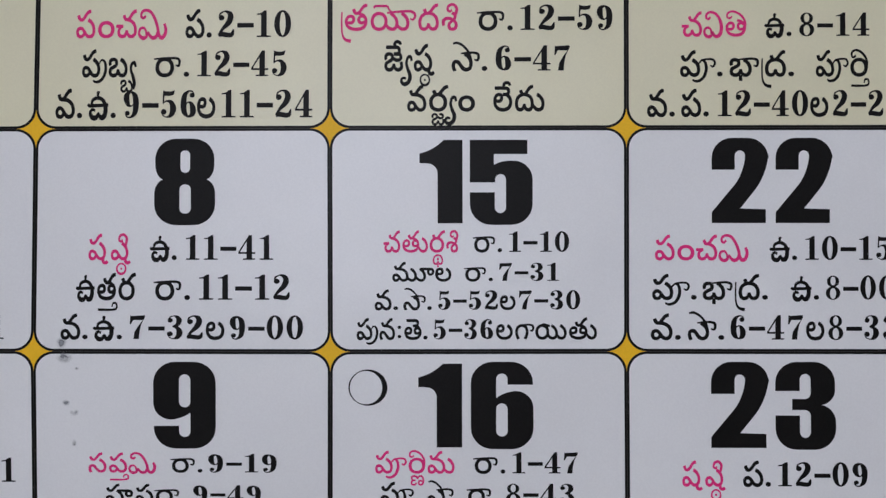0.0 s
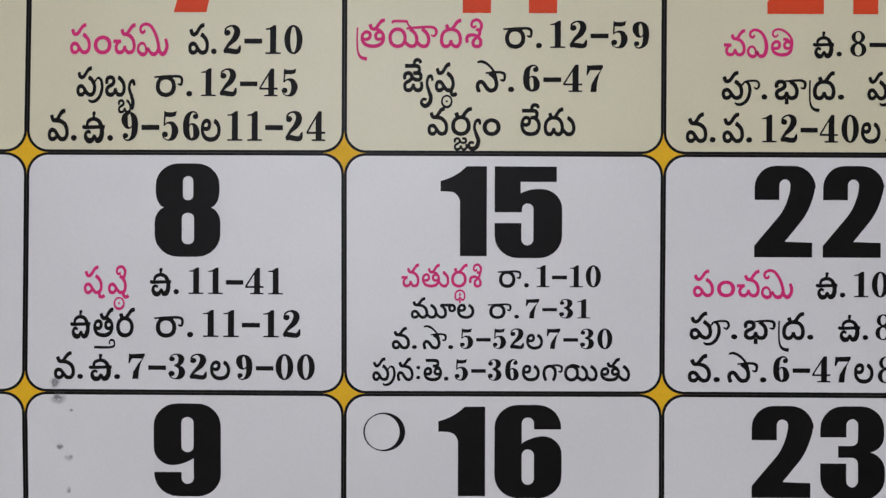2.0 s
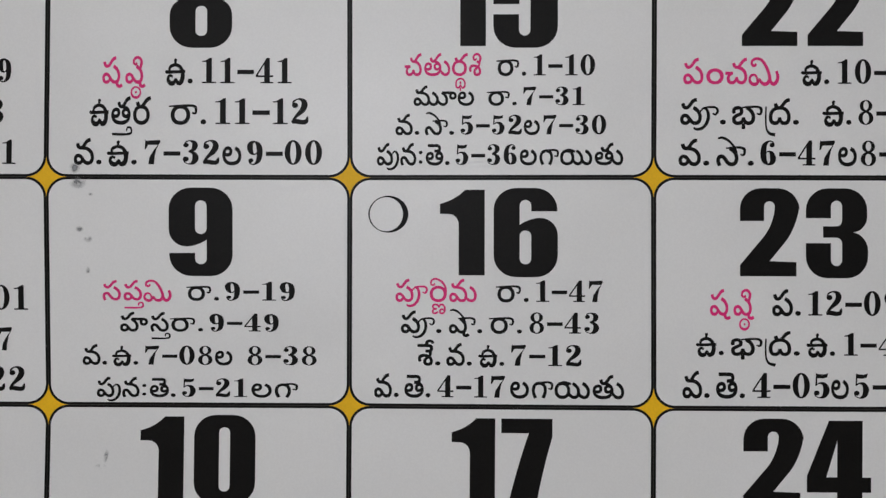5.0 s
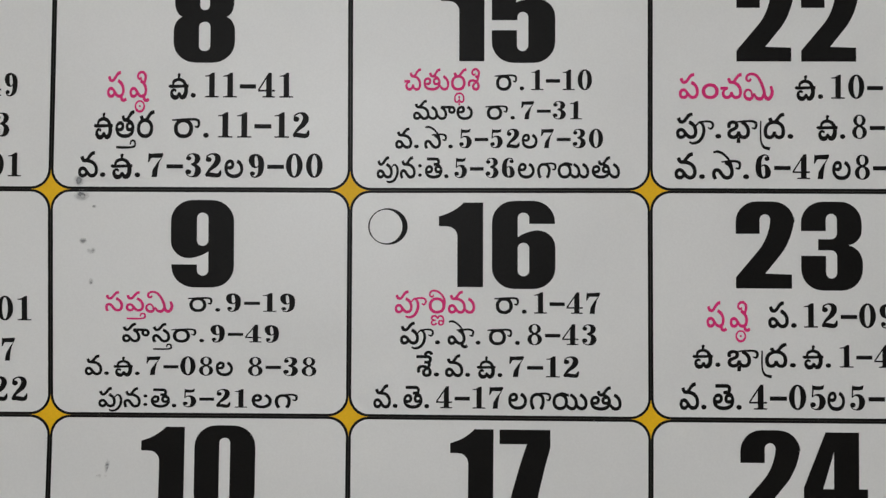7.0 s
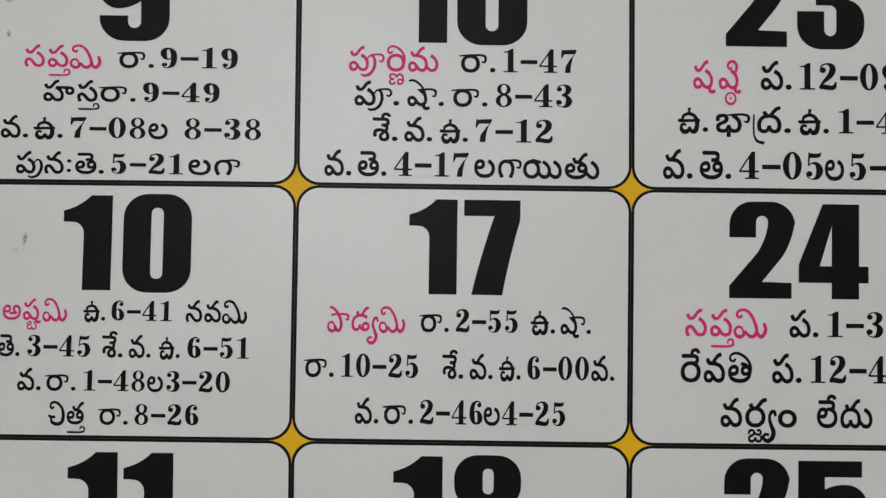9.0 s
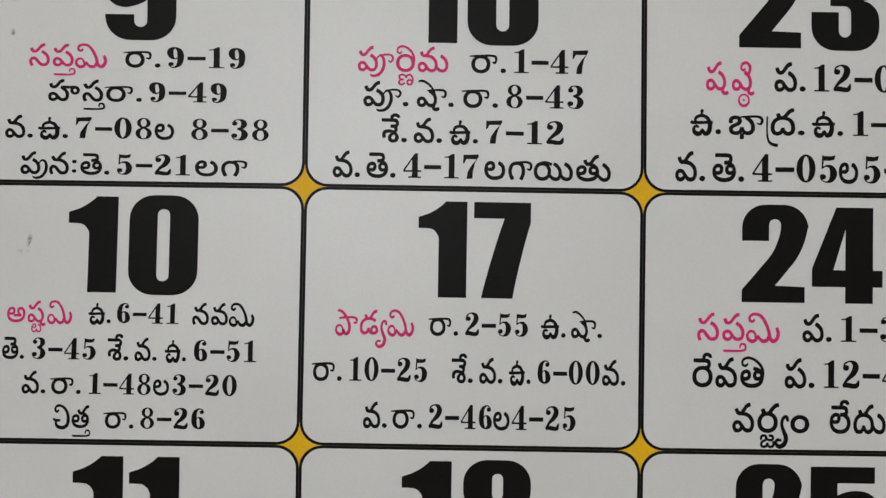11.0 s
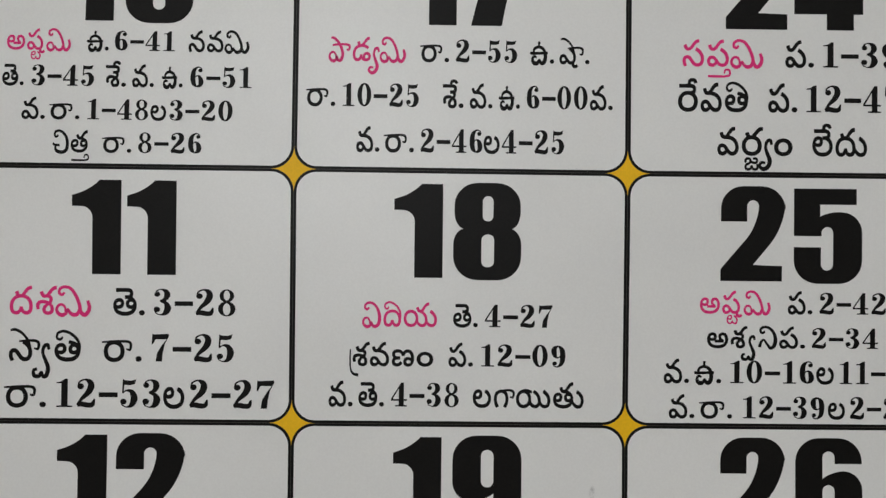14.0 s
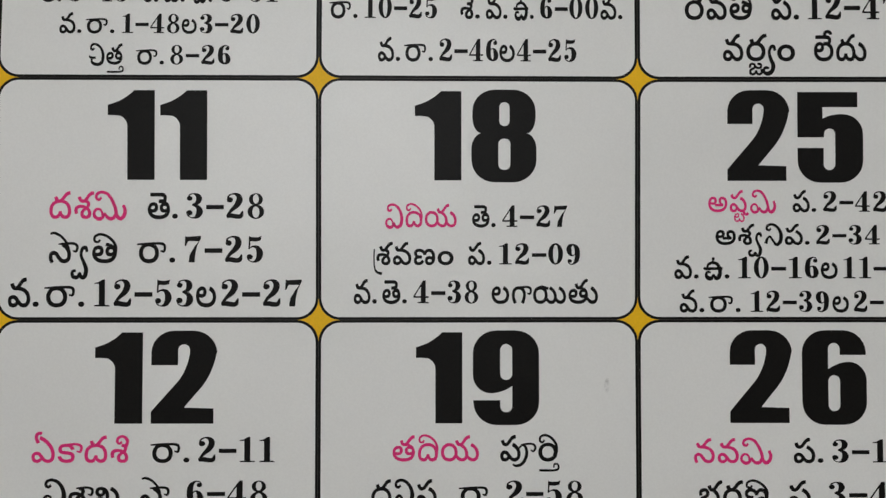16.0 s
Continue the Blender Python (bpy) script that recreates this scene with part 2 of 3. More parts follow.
# ---- heavy condensed date numerals, one unit tall ----
def numeral(d):
    lo, hi = -.02, 1.02  # round figures run a little past the line
    if d == "0":
        return 0.70, [fill(rounded([(0, lo, .25), (.70, lo, .25), (.70, hi, .25), (0, hi, .25)]), slot(.285, .41, .125, .875))]
    if d == "1":
        return 0.50, [fill(rounded([(.5, 1), (.28, 1), (.19, .90, .12), (0, .835), (0, .72), (.10, .72, .06), (.21, .70, .1), (.21, 0), (.5, 0)]))]
    if d == "2":
        return 0.69, [fill(rounded([(0, .64), (.28, .64), (.28, .87, .065), (.405, .87, .065), (.405, .61, .20), (0, .13), (0, 0), (.655, 0), (.655, .165),
                                    (.345, .175), (.69, .60, .25), (.69, hi, .25), (0, hi, .24)]))]
    if d == "3":
        return 0.72, [fill(rounded([(0, .675), (.29, .675), (.29, .88, .07), (.42, .88, .07), (.42, .58, .07), (.20, .58), (.20, .45), (.42, .45, .07),
                                    (.42, .12, .07), (.29, .12, .07), (.29, .385), (0, .385), (0, lo, .25), (.72, lo, .25), (.72, .485, .18), (.55, .51),
                                    (.71, .545, .14), (.71, hi, .25), (0, hi, .25)]))]
    if d == "4":
        return 0.735, [fill([(.25, 1), (.635, 1), (.635, .345), (.735, .345), (.735, .17), (.635, .17), (.635, 0), (.347, 0), (.347, .17), (0, .17), (0, .36)],
                            [(.347, .77), (.347, .345), (.222, .345)])]
    if d == "5":
        return 0.73, [fill(rounded([(0, 1), (.67, 1), (.67, .83), (.28, .83), (.28, .70), (.36, .75, .1), (.73, .75, .22), (.73, lo, .25), (0, lo, .25),
                                    (0, .37), (.29, .37), (.29, .12, .07), (.42, .12, .07), (.42, .59, .065), (.295, .59, .065), (.295, .49), (0, .49)]))]
    if d in "69":
        loops = [rounded([(0, lo, .25), (.715, lo, .25), (.715, .672, .20), (.40, .672, .12), (.29, .59), (.29, .88, .065), (.42, .88, .065), (.42, .748),
                          (.71, .748), (.71, hi, .25), (0, hi, .25)]), slot(.29, .42, .13, .525, .065)]
        if d == "9":
            loops = [[(.72 - x, 1 - y) for x, y in loop] for loop in loops]
        return 0.72, [fill(*loops)]
    if d == "7":
        return 0.585, [fill(rounded([(0, 1), (.585, 1), (.585, .79), (.47, .40, .4), (.405, 0), (.083, 0), (.18, .44, .4), (.315, .83), (0, .83)]))]
    return 0.70, [fill(rounded([(.01, hi, .24), (.69, hi, .24), (.69, .55, .16), (.60, .53), (.70, .50, .14), (.70, lo, .25), (0, lo, .25), (0, .50, .14),
                                (.10, .53), (.01, .55, .16)]), slot(.30, .41, .61, .88, .055), slot(.29, .42, .12, .47, .06))]


# ---- bold serif figures for the small lines, one unit tall ----
def figure(d):
    if d == "0":
        return 0.66, [fill(disc(.33, .5, .30, .51, 28), disc(.33, .5, .105, .445, 24))]
    if d == "1":
        return 0.60, [fill([(.42, 1), (.34, 1), (.20, .90), (.07, .88), (.07, .84), (.22, .84), (.22, .06), (.07, .05), (.07, 0), (.57, 0), (.57, .05), (.42, .06)])]
    if d == "2":
        return 0.66, [stroke([(.09, .70, .03), (.12, .88, .06), (.29, .975, .06), (.45, .90, .17), (.49, .73, .21), (.40, .52, .19), (.22, .32, .12), (.07, .10, .07)]),
                      fill(disc(.165, .735, .105)), stroke([(.06, .06, .10), (.20, .11, .18), (.38, .08, .18), (.53, .10, .16), (.60, .30, .04)])]
    if d == "3":
        return 0.64, [stroke([(.10, .80, .03), (.15, .92, .05), (.29, .975, .05), (.43, .90, .16), (.47, .76, .20), (.40, .60, .14), (.24, .535, .05)]),
                      stroke([(.24, .535, .05), (.42, .46, .14), (.49, .28, .22), (.42, .09, .17), (.27, .02, .05), (.12, .08, .04), (.07, .20, .03)]),
                      fill(disc(.155, .79, .095)), fill(disc(.145, .22, .105))]
    if d == "4":
        return 0.68, [fill([(.53, 1), (.42, 1), (.03, .32), (.03, .24), (.33, .24), (.33, .06), (.20, .05), (.20, 0), (.65, 0), (.65, .05), (.53, .06), (.53, .24),
                            (.65, .24), (.65, .31), (.53, .31)], [(.33, .74), (.33, .31), (.09, .31)])]
    if d == "5":
        return 0.64, [fill([(.12, 1), (.20, .96), (.40, .95), (.54, 1), (.50, .83), (.36, .79), (.17, .80), (.15, .50), (.10, .50)]),
                      stroke([(.13, .52, .03), (.24, .60, .06), (.40, .56, .15), (.48, .34, .22), (.41, .10, .16), (.25, .02, .05), (.11, .09, .04), (.07, .20, .03)]),
                      fill(disc(.145, .21, .10))]
    if d in "69":
        shapes = [stroke([(.53, .86, .03), (.46, .95, .05), (.33, .96, .07), (.19, .80, .17), (.15, .46, .21), (.19, .18, .18), (.32, .02, .06)]),
                  stroke([(.32, .02, .06), (.46, .12, .17), (.49, .30, .21), (.43, .50, .14), (.32, .56, .05), (.22, .46, .05)]), fill(disc(.46, .815, .09))]
        if d == "9":
            shapes = [([(.64 - x, .98 - y) for x, y in pts], f) for pts, f in shapes]
        return 0.64, shapes
    if d == "7":
        return 0.64, [fill([(.07, 1), (.12, .97), (.58, 1), (.60, .93), (.46, .62), (.40, .30), (.38, 0), (.18, 0), (.22, .30), (.38, .60), (.52, .80), (.17, .80), (.09, .62), (.05, .62)])]
    if d == "8":
        return 0.64, [fill(disc(.32, .755, .235, .245, 24), disc(.32, .77, .10, .185, 20)), fill(disc(.32, .265, .28, .285, 24), disc(.32, .25, .12, .225, 20))]
    if d == "-":
        return 0.64, [fill([(.01, .36), (.60, .36), (.60, .53), (.01, .53)])]
    if d == ".":
        return 0.41, [fill(disc(.12, .085, .10))]
    return 0.32, [fill(disc(.14, .14, .085)), fill(disc(.14, .60, .085))]


# ---- letters from the built-in font ----
GLYPHS, PEN = {}, {"weight": 0.014}
VIRAMA, ANUSVARA = "\u0c4d", "\u0c02"


def shoelace(pts):
    return sum(pts[i - 1][0] * p[1] - p[0] * pts[i - 1][1] for i, p in enumerate(pts)) / 2


def fattened(pts, weight):
    """A closed outline moved outwards by the weight, with its ink on the right hand side."""
    out = []
    for i, p in enumerate(pts):
        d = (pts[(i + 1) % len(pts)] - pts[i - 1]).normalized()
        out.append((p.x - d.y * weight, p.y + d.x * weight))
    return out


def winding(x, y, loops):
    """How often outlines turn round a place."""
    n = 0
    for loop in loops:
        for (ax, ay), (bx, by) in zip(loop, loop[1:] + loop[:1]):
            if (ay <= y) != (by <= y):
                side = (bx - ax) * (y - ay) - (x - ax) * (by - ay)
                n += 1 if by > ay and side > 0 else -1 if by <= ay and side < 0 else 0
    return n


def inked(loops):
    """Triangles of all that outlines enclose, where strokes cross as well."""
    verts, edges = [], []
    for loop in loops:
        k = len(verts)
        verts += [Vector(q) for q in loop]
        edges += [(k + i, k + (i + 1) % len(loop)) for i in range(len(loop))]
    pts, _, faces, _, _, _ = delaunay_2d_cdt(verts, edges, [], 0, 1e-5)
    keep = []
    for f in faces:
        x, y = sum(pts[i].x for i in f) / 3, sum(pts[i].y for i in f) / 3
        if winding(x, y, loops):
            keep.append(tuple(f))
    return [(q.x, q.y) for q in pts], keep


def letter(ch):
    """Contours of one letter of the built-in font as pieces [outline, holes...], a little heavier than drawn."""
    key = ch, PEN["weight"]
    if key in GLYPHS:
        return GLYPHS[key]
    c = bpy.data.curves.new("letter", "FONT")
    c.body = ch
    ob = new("letter", c)
    bpy.context.view_layer.update()
    curve = ob.to_curve(bpy.context.evaluated_depsgraph_get(), apply_modifiers=False)
    loops = []
    for s in curve.splines:
        pts, n = [], len(s.bezier_points)
        for i in range(n):
            a, b = s.bezier_points[i], s.bezier_points[(i + 1) % n]
            steps = 3 if (a.handle_right - a.co).length > 1e-4 and (b.co - a.co).length > 0.03 else 1
            for j in range(steps):
                t = j / steps
                q = a.co * (1 - t) ** 3 + a.handle_right * 3 * t * (1 - t) ** 2 + b.handle_left * 3 * t * t * (1 - t) + b.co * t ** 3
                if not pts or (Vector((q.x, q.y)) - pts[-1]).length > 2e-3:
                    pts.append(Vector((q.x, q.y)))
        loops.append(pts)
    ob.to_curve_clear()
    bpy.data.objects.remove(ob)
    bpy.data.curves.remove(c)
    owners = [[pts] for pts in loops if shoelace(pts) < 0]
    for pts in loops:
        if shoelace(pts) > 0:
            x, y = pts[0]
            inside = [o for o in owners if min(q.x for q in o[0]) <= x <= max(q.x for q in o[0]) and min(q.y for q in o[0]) <= y <= max(q.y for q in o[0])]
            min(inside, key=lambda o: max(q.x for q in o[0]) - min(q.x for q in o[0])).append(pts)
    wider, pieces = {"ర": 1.15, ANUSVARA: 1.25}.get(ch, 1.0), []
    for o in owners:
        loops = [[(x * wider, y) for x, y in fattened(pts, PEN["weight"])] for pts in o]
        pieces.append((loops[0], *inked(loops)))
    GLYPHS[key] = pieces
    return pieces


def is_tick(piece):
    """The loose head stroke of a consonant."""
    ys = [q[1] for q in piece[0]]
    xs = [q[0] for q in piece[0]]
    return min(ys) > 0.40 and max(ys) > 0.70 and 0.44 < max(xs) - min(xs) < 0.60


def put(pieces, dx=0.0, dy=0.0, sx=1.0, sy=None):
    sy = sx if sy is None else sy
    return [([(dx + x * sx, dy + y * sy) for x, y in flat], tris) for _, flat, tris in pieces]


def body(ch, bare):
    return [p for p in letter(ch) if not (bare and is_tick(p))]


def right_edge(pieces):
    return max(q[0] for p in pieces if not is_tick(p) for q in p[0])


SIGNS = "\u0c3e\u0c3f\u0c41\u0c42\u0c46\u0c47\u0c4b"
AA, I, U, UU, E, EE, OO = SIGNS


def below(ch, w):
    """The lower form of a consonant under a base of width w, and the room that it takes on the right."""
    if ch == "త":
        return [stroke([(w * .08, -.275, .065), (w * .45, -.28, .07), (w * .80, -.28, .06)]),
                stroke([(w * .80, -.28, .06), (w * 1.03, -.24, .065), (w * 1.02, -.11, .06), (w * .85, -.10, .055), (w * .80, -.20, .045)])], 0.0
    if ch == "య":
        return [pen([(w + .31, .27, .055), (w + .27, .38, .075), (w + .17, .36, .07), (w + .12, .20, .07), (w + .18, .02, .085), (w + .25, -.14, .10), (w + .20, -.30, .095),
                     (w + .05, -.37, .085), (w - .07, -.29, .07), (w - .01, -.20, .06), (w + .11, -.21, .05)])], 0.30
    if ch == "వ":
        return [pen([(w + .34, .27, .055), (w + .30, .38, .075), (w + .20, .35, .07), (w + .16, .19, .065), (w + .24, .0, .075), (w + .31, -.18, .09), (w + .27, -.36, .09),
                     (w + .17, -.39, .075), (w + .12, -.29, .06), (w + .05, -.39, .075), (w - .08, -.37, .08), (w - .10, -.25, .065), (w + .0, -.21, .055)])], 0.40
    if ch == "ర":
        return [stroke([(-.06, .50, .045), (-.07, .20, .05), (-.05, -.10, .055), (.04, -.25, .08), (.22, -.30, .10)])], 0.0
    if ch == "ఠ":
        cx, cy = w * .54, -.25
        return [stroke([(cx + .165 * math.cos(a), cy + .145 * math.sin(a), .06 - .012 * math.sin(a)) for a in (math.pi * (.5 + i / 8) for i in range(17))], 3),
                fill(disc(cx, cy, .038, .03))], 0.0
    if ch == "థ":
        return put(body("థ", True), w * .22, -.42, .68), 0.0
    if ch == "బ":
        return put(body("బ", True), w * .62, -.42, .66) + [pen([(w + .30, .26, .055), (w + .25, .37, .075), (w + .15, .33, .07), (w + .12, .18, .07), (w + .20, .0, .08), (w + .25, -.18, .09), (w + .20, -.34, .08)])], 0.28
    if ch == "ట":
        return put([p for p in letter("ట")][:1], w * .22, -.34, .58), 0.0
    return put(body(ch, True), w * .14, -.40, .66), 0.0


def pen(points):
    """A stroke as heavy as the letters are set."""
    k = 1.35 if PEN["weight"] > 0.01 else 1.22
    return stroke([(x, y, w * k) for x, y, w in points])


CURL = [(.23, .565, .055), (.16, .505, .06), (.08, .55, .065), (.10, .655, .065), (.23, .71, .065), (.40, .665, .07)]  # the short i's curl and arch
FOOT = [(.26, .02, .075), (.15, -.02, .085), (.04, .04, .075), (.01, .14, .065), (.07, .235, .06), (.18, .245, .055), (.25, .16, .05), (.25, .07, .045)]  # a looped left foot
WITH_I = {
    "వ": (.66, [CURL + [(.54, .52, .08), (.61, .30, .10), (.58, .08, .10), (.46, -.01, .09), (.36, .02, .075), (.31, .12, .05)] + FOOT]),
    "చ": (.68, [CURL + [(.56, .52, .08), (.63, .30, .10), (.59, .08, .10), (.44, -.01, .09), (.26, .0, .09), (.13, .07, .08), (.12, .20, .06)], [(.0, .29, .05), (.08, .23, .065), (.30, .22, .06)]]),
    "న": (.66, [CURL + [(.55, .51, .08), (.61, .29, .10), (.56, .07, .10), (.43, .0, .085), (.32, .12, .06), (.20, .27, .06), (.10, .20, .07), (.04, .03, .09)]]),
    "మ": (.97, [CURL + [(.54, .50, .075), (.64, .28, .08), (.69, .07, .085), (.79, -.01, .09), (.89, .06, .09), (.93, .20, .085), (.88, .36, .07)],
                [(.66, .16, .06), (.60, .02, .085), (.48, -.01, .085), (.38, .05, .07), (.33, .13, .05)] + FOOT]),
}


BROAD_PA = [[(.06, .69, .05), (.18, .68, .07), (.33, .57, .075), (.46, .38, .085), (.51, .18, .09), (.45, .02, .09), (.34, .01, .08), (.29, .12, .05)] + FOOT,
            [(.12, .46, .05), (.30, .485, .06), (.64, .49, .06), (.77, .44, .075), (.75, .33, .06), (.66, .34, .04)]]  # the broad syllable with its long a


def short_u():
    """The independent u: a domed body on a cross bar, with a knobbed tick on its crown."""
    return [pen([(.13, .31, .06), (.17, .44, .07), (.34, .50, .07), (.51, .45, .08), (.60, .31, .10), (.61, .15, .11), (.55, .03, .11), (.44, .01, .09),
                 (.37, .11, .055), (.30, .01, .09), (.18, .0, .10), (.10, .07, .09), (.10, .16, .07), (.17, .21, .06), (.26, .18, .05)]),
            pen([(.0, .345, .055), (.06, .305, .07), (.37, .31, .065), (.71, .32, .065)]),
            pen([(.345, .50, .055), (.35, .57, .06), (.355, .63, .08)]), fill(disc(.36, .635, .055, .04))]


def cluster(text):
    """One syllable: its ink as shapes in font units, and its advance."""
    base, rest = text[0], text[1:]
    low, sign, dot = [], "", False
    while rest:
        if rest[0] == VIRAMA:
            low.append(rest[1])
            rest = rest[2:]
        else:
            sign, dot, rest = (rest[0] if rest[0] in SIGNS else sign), dot or rest[0] == ANUSVARA, rest[1:]
    bare = sign in (AA, I, E, EE, OO) and sign != ""
    if base == "ఉ":
        return short_u(), .78
    if sign == AA and base == "ప":
        return [pen(run) for run in BROAD_PA], .86
    if sign == I and base in WITH_I:
        w, runs = WITH_I[base]
        out, lead = [pen(run) for run in runs], 0.0
    else:
        pieces = body(base, bare)
        w = right_edge(pieces)
        out, lead = put(pieces), 0.0
    advance = w + 0.06
    for ch in low:
        shift = .14 if sign == AA and ch == "వ" else 0.0
        shapes, room = below(ch, w + shift)
        out += shapes
        advance = max(advance, w + 0.06 + shift + room)
        if ch == "ర":
            lead = 0.14
    end = advance
    if sign == AA:
        x = -.03 if base in "ర" else w * .45
        out += [stroke([(x, .47, .04), ((x + w) / 2, .485, .065), (w + .06, .49, .07), (w + .18, .43, .085), (w + .16, .29, .07), (w + .05, .30, .04)])]
        if base in "సపష":
            out += [stroke([(.06, .74, .05), (.20, .76, .075), (.38, .68, .07), (.54, .52, .07), (.62, .34, .08)])]
        end = max(end, w + (.27 if base in "సపష" else .32 if base == "ర" else .24))
    elif sign == I:
        if base == "య":
            out += [pen([(.16, .44, .06), (.36, .49, .07), (.60, .44, .06)])]
        elif base in "షశ":
            x = w * .5 - .24
            out += [pen([(x + .32, .555, .05), (x + .25, .51, .055), (x + .18, .57, .06), (x + .23, .675, .065), (x + .37, .70, .065), (x + .47, .60, .075), (x + .45, .47, .075), (x + .41, .38, .06)])]
        elif base not in WITH_I:
            out += [pen([(x * w / .66, y + .02, k * .8) for x, y, k in CURL] + [(w * .84, .56, .06), (w - .03, .40, .065), (w - .035, .22, .06)])]
    elif sign in (U, UU) and sign:
        if base == "ప":
            out += [stroke([(w - .05, .36, .05), (w + .06, .45, .06), (w + .17, .38, .09), (w + .20, .19, .105), (w + .13, .0, .10), (w - .0, -.115, .09), (w - .16, -.145, .075), (w - .26, -.10, .05)])]
            if sign == UU:
                out += [stroke([(w + .04, .45, .06), (w + .22, .48, .06), (w + .42, .47, .065), (w + .49, .37, .075), (w + .42, .27, .06), (w + .33, .31, .04)])]
            end = w + (.27 if sign == U else .55)
        else:
            out += put(letter(sign), w + .05)
            end = w + (.40 if sign == U else .72)
    elif sign in (E, EE) and sign:
        xs = [q[0] for p in letter(E) for q in p[0]]
        out += put(letter(sign), w * .5 - (min(xs) + max(xs)) / 2, 0)
    elif sign == OO:
        out += [stroke([(.14, .60, .045), (.17, .66, .065), (.40, .665, .07), (.56, .66, .07)]), stroke([(.56, .67, .06), (.62, .56, .055), (.70, .50, .05)]),
                stroke([(.55, .475, .05), (.80, .50, .065), (w - .02, .52, .07), (w + .13, .48, .08), (w + .18, .385, .08), (w + .11, .29, .06), (w + .02, .32, .04)])]
        end = w + .24
    if dot:
        out += put(letter(ANUSVARA), end)
        end += .63
    if lead:
        out = [([(x + lead, y) for x, y in p], f) for p, f in out]
    return out, end + lead


def syllables(text):
    out = []
    for ch in text:
        if out and (ch in SIGNS or ch in (VIRAMA, ANUSVARA) or out[-1].endswith(VIRAMA)):
            out[-1] += ch
        else:
            out.append(ch)
    return out


FIGURES = "0123456789-.:"


def set_line(text):
    """A run of print, one unit tall by its figures, as shapes."""
    shapes, pen = [], 0.0
    parts = syllables(text)
    for n, s in enumerate(parts):
        then = parts[n + 1] if n + 1 < len(parts) else "-"
        if s == " ":
            pen += 0.62
        elif s in FIGURES:
            wide, drawn = figure(s)
            shapes += [([(pen + x, y) for x, y in p], f) for p, f in drawn]
            pen += wide + (.06 if s.isdigit() and then in FIGURES else .06 if s == "." and then.isdigit() else 0)
        else:
            drawn, wide = cluster(s)
            shapes += [([(pen + x * 1.08 + .02, y * 1.45) for x, y in p], f) for p, f in drawn]
            pen += wide * 1.08 + .01
    return shapes


# ---- room: plain walls round the calendar ----
def opening_wall(name, y0, y1):
    """The wall opposite the calendar as one mesh with the openings added for the lamps."""
    bm = bmesh.new()
    edges = [WEST] + [v for opening in ADDED_WINDOWS for v in opening[:2]] + [EAST]
    for i in range(len(edges) - 1):
        spans = [(0, TOP)] if i % 2 == 0 else [(0, ADDED_WINDOWS[i // 2][2]), (ADDED_WINDOWS[i // 2][3], TOP)]
        for z0, z1 in spans:
            m = Matrix.LocRotScale(((edges[i] + edges[i + 1]) / 2, (y0 + y1) / 2, (z0 + z1) / 2), None, (edges[i + 1] - edges[i], y1 - y0, z1 - z0))
            bmesh.ops.create_cube(bm, size=1, matrix=m)
    me = bpy.data.meshes.new(name)
    bm.to_mesh(me)
    me.materials.append(PLASTER)
    return new(name, me)


def structure(ob, label, category):
    return tagged(ob, label, category, kind="structure")


structure(box("floor", (WEST, SOUTH, -0.1), (EAST, 0.13, 0), FLOOR_TILE), "plain stone-coloured tiled floor of the room", "floor")
structure(box("ceiling", (WEST, SOUTH, TOP), (EAST, 0.13, TOP + 0.12), PLASTER), "plain painted plaster ceiling of the room", "ceiling")
structure(box("wall_north", (WEST, 0.003, 0), (EAST, 0.13, TOP), PLASTER), "pale painted plaster wall behind the calendar", "wall")
structure(box("wall_west", (WEST - 0.13, SOUTH, 0), (WEST, 0.13, TOP), PLASTER), "pale painted plaster side wall", "wall")
structure(box("wall_east", (EAST, SOUTH, 0), (EAST + 0.13, 0.13, TOP), PLASTER), "pale painted plaster side wall", "wall")
structure(opening_wall("wall_south", SOUTH - 0.16, SOUTH), "pale painted plaster wall with two added openings for lamps", "wall")
# frames never in view, added round the openings that hold the lamps
for n, (x0, x1, sill, lintel) in enumerate(ADDED_WINDOWS):
    frame_top = new("window_%d" % (n + 1))
    frame_top.location = ((x0 + x1) / 2, SOUTH - 0.05, sill)
    structure(frame_top, "unseen wooden window frame added in front of an area lamp", "window")
    for lo, hi, name in (((x0, sill), (x1, sill + 0.05), "window_sill"), ((x0, lintel - 0.05), (x1, lintel), "frame_head"),
                         ((x0, sill + 0.05), (x0 + 0.05, lintel - 0.05), "frame_jamb"), ((x1 - 0.05, sill + 0.05), (x1, lintel - 0.05), "frame_jamb"),
                         (((x0 + x1) / 2 - 0.02, sill + 0.05), ((x0 + x1) / 2 + 0.02, lintel - 0.05), "mullion")):
        box(name, (lo[0], SOUTH - 0.07, lo[1]), (hi[0], SOUTH - 0.02, hi[1]), FRAME_PAINT, frame_top)

# ---- the calendar ----
W, H, Z_TOP = 0.062, 0.047, 1.547
COLUMNS = "ABCD"
X0, X1, Z0, Z1 = -0.074, 0.198, 1.245, 1.575
calendar = new("wall_calendar")
calendar.location = (0.062, 0, Z0)
tagged(calendar, "printed paper wall calendar page with bold dates in ruled cells", "calendar")
box("page", (X0, 0, Z0), (X1, 0.0024, Z1), PAPER, calendar, "white slightly glossy paper page")
ink("ruling", [fill([(-W - .001, Z_TOP - 6 * H - .001), (3 * W + .001, Z_TOP - 6 * H - .001), (3 * W + .001, Z_TOP + .001), (-W - .001, Z_TOP + .001)])], 1, BROWN, calendar,
    "dark printed ruling between the cells")

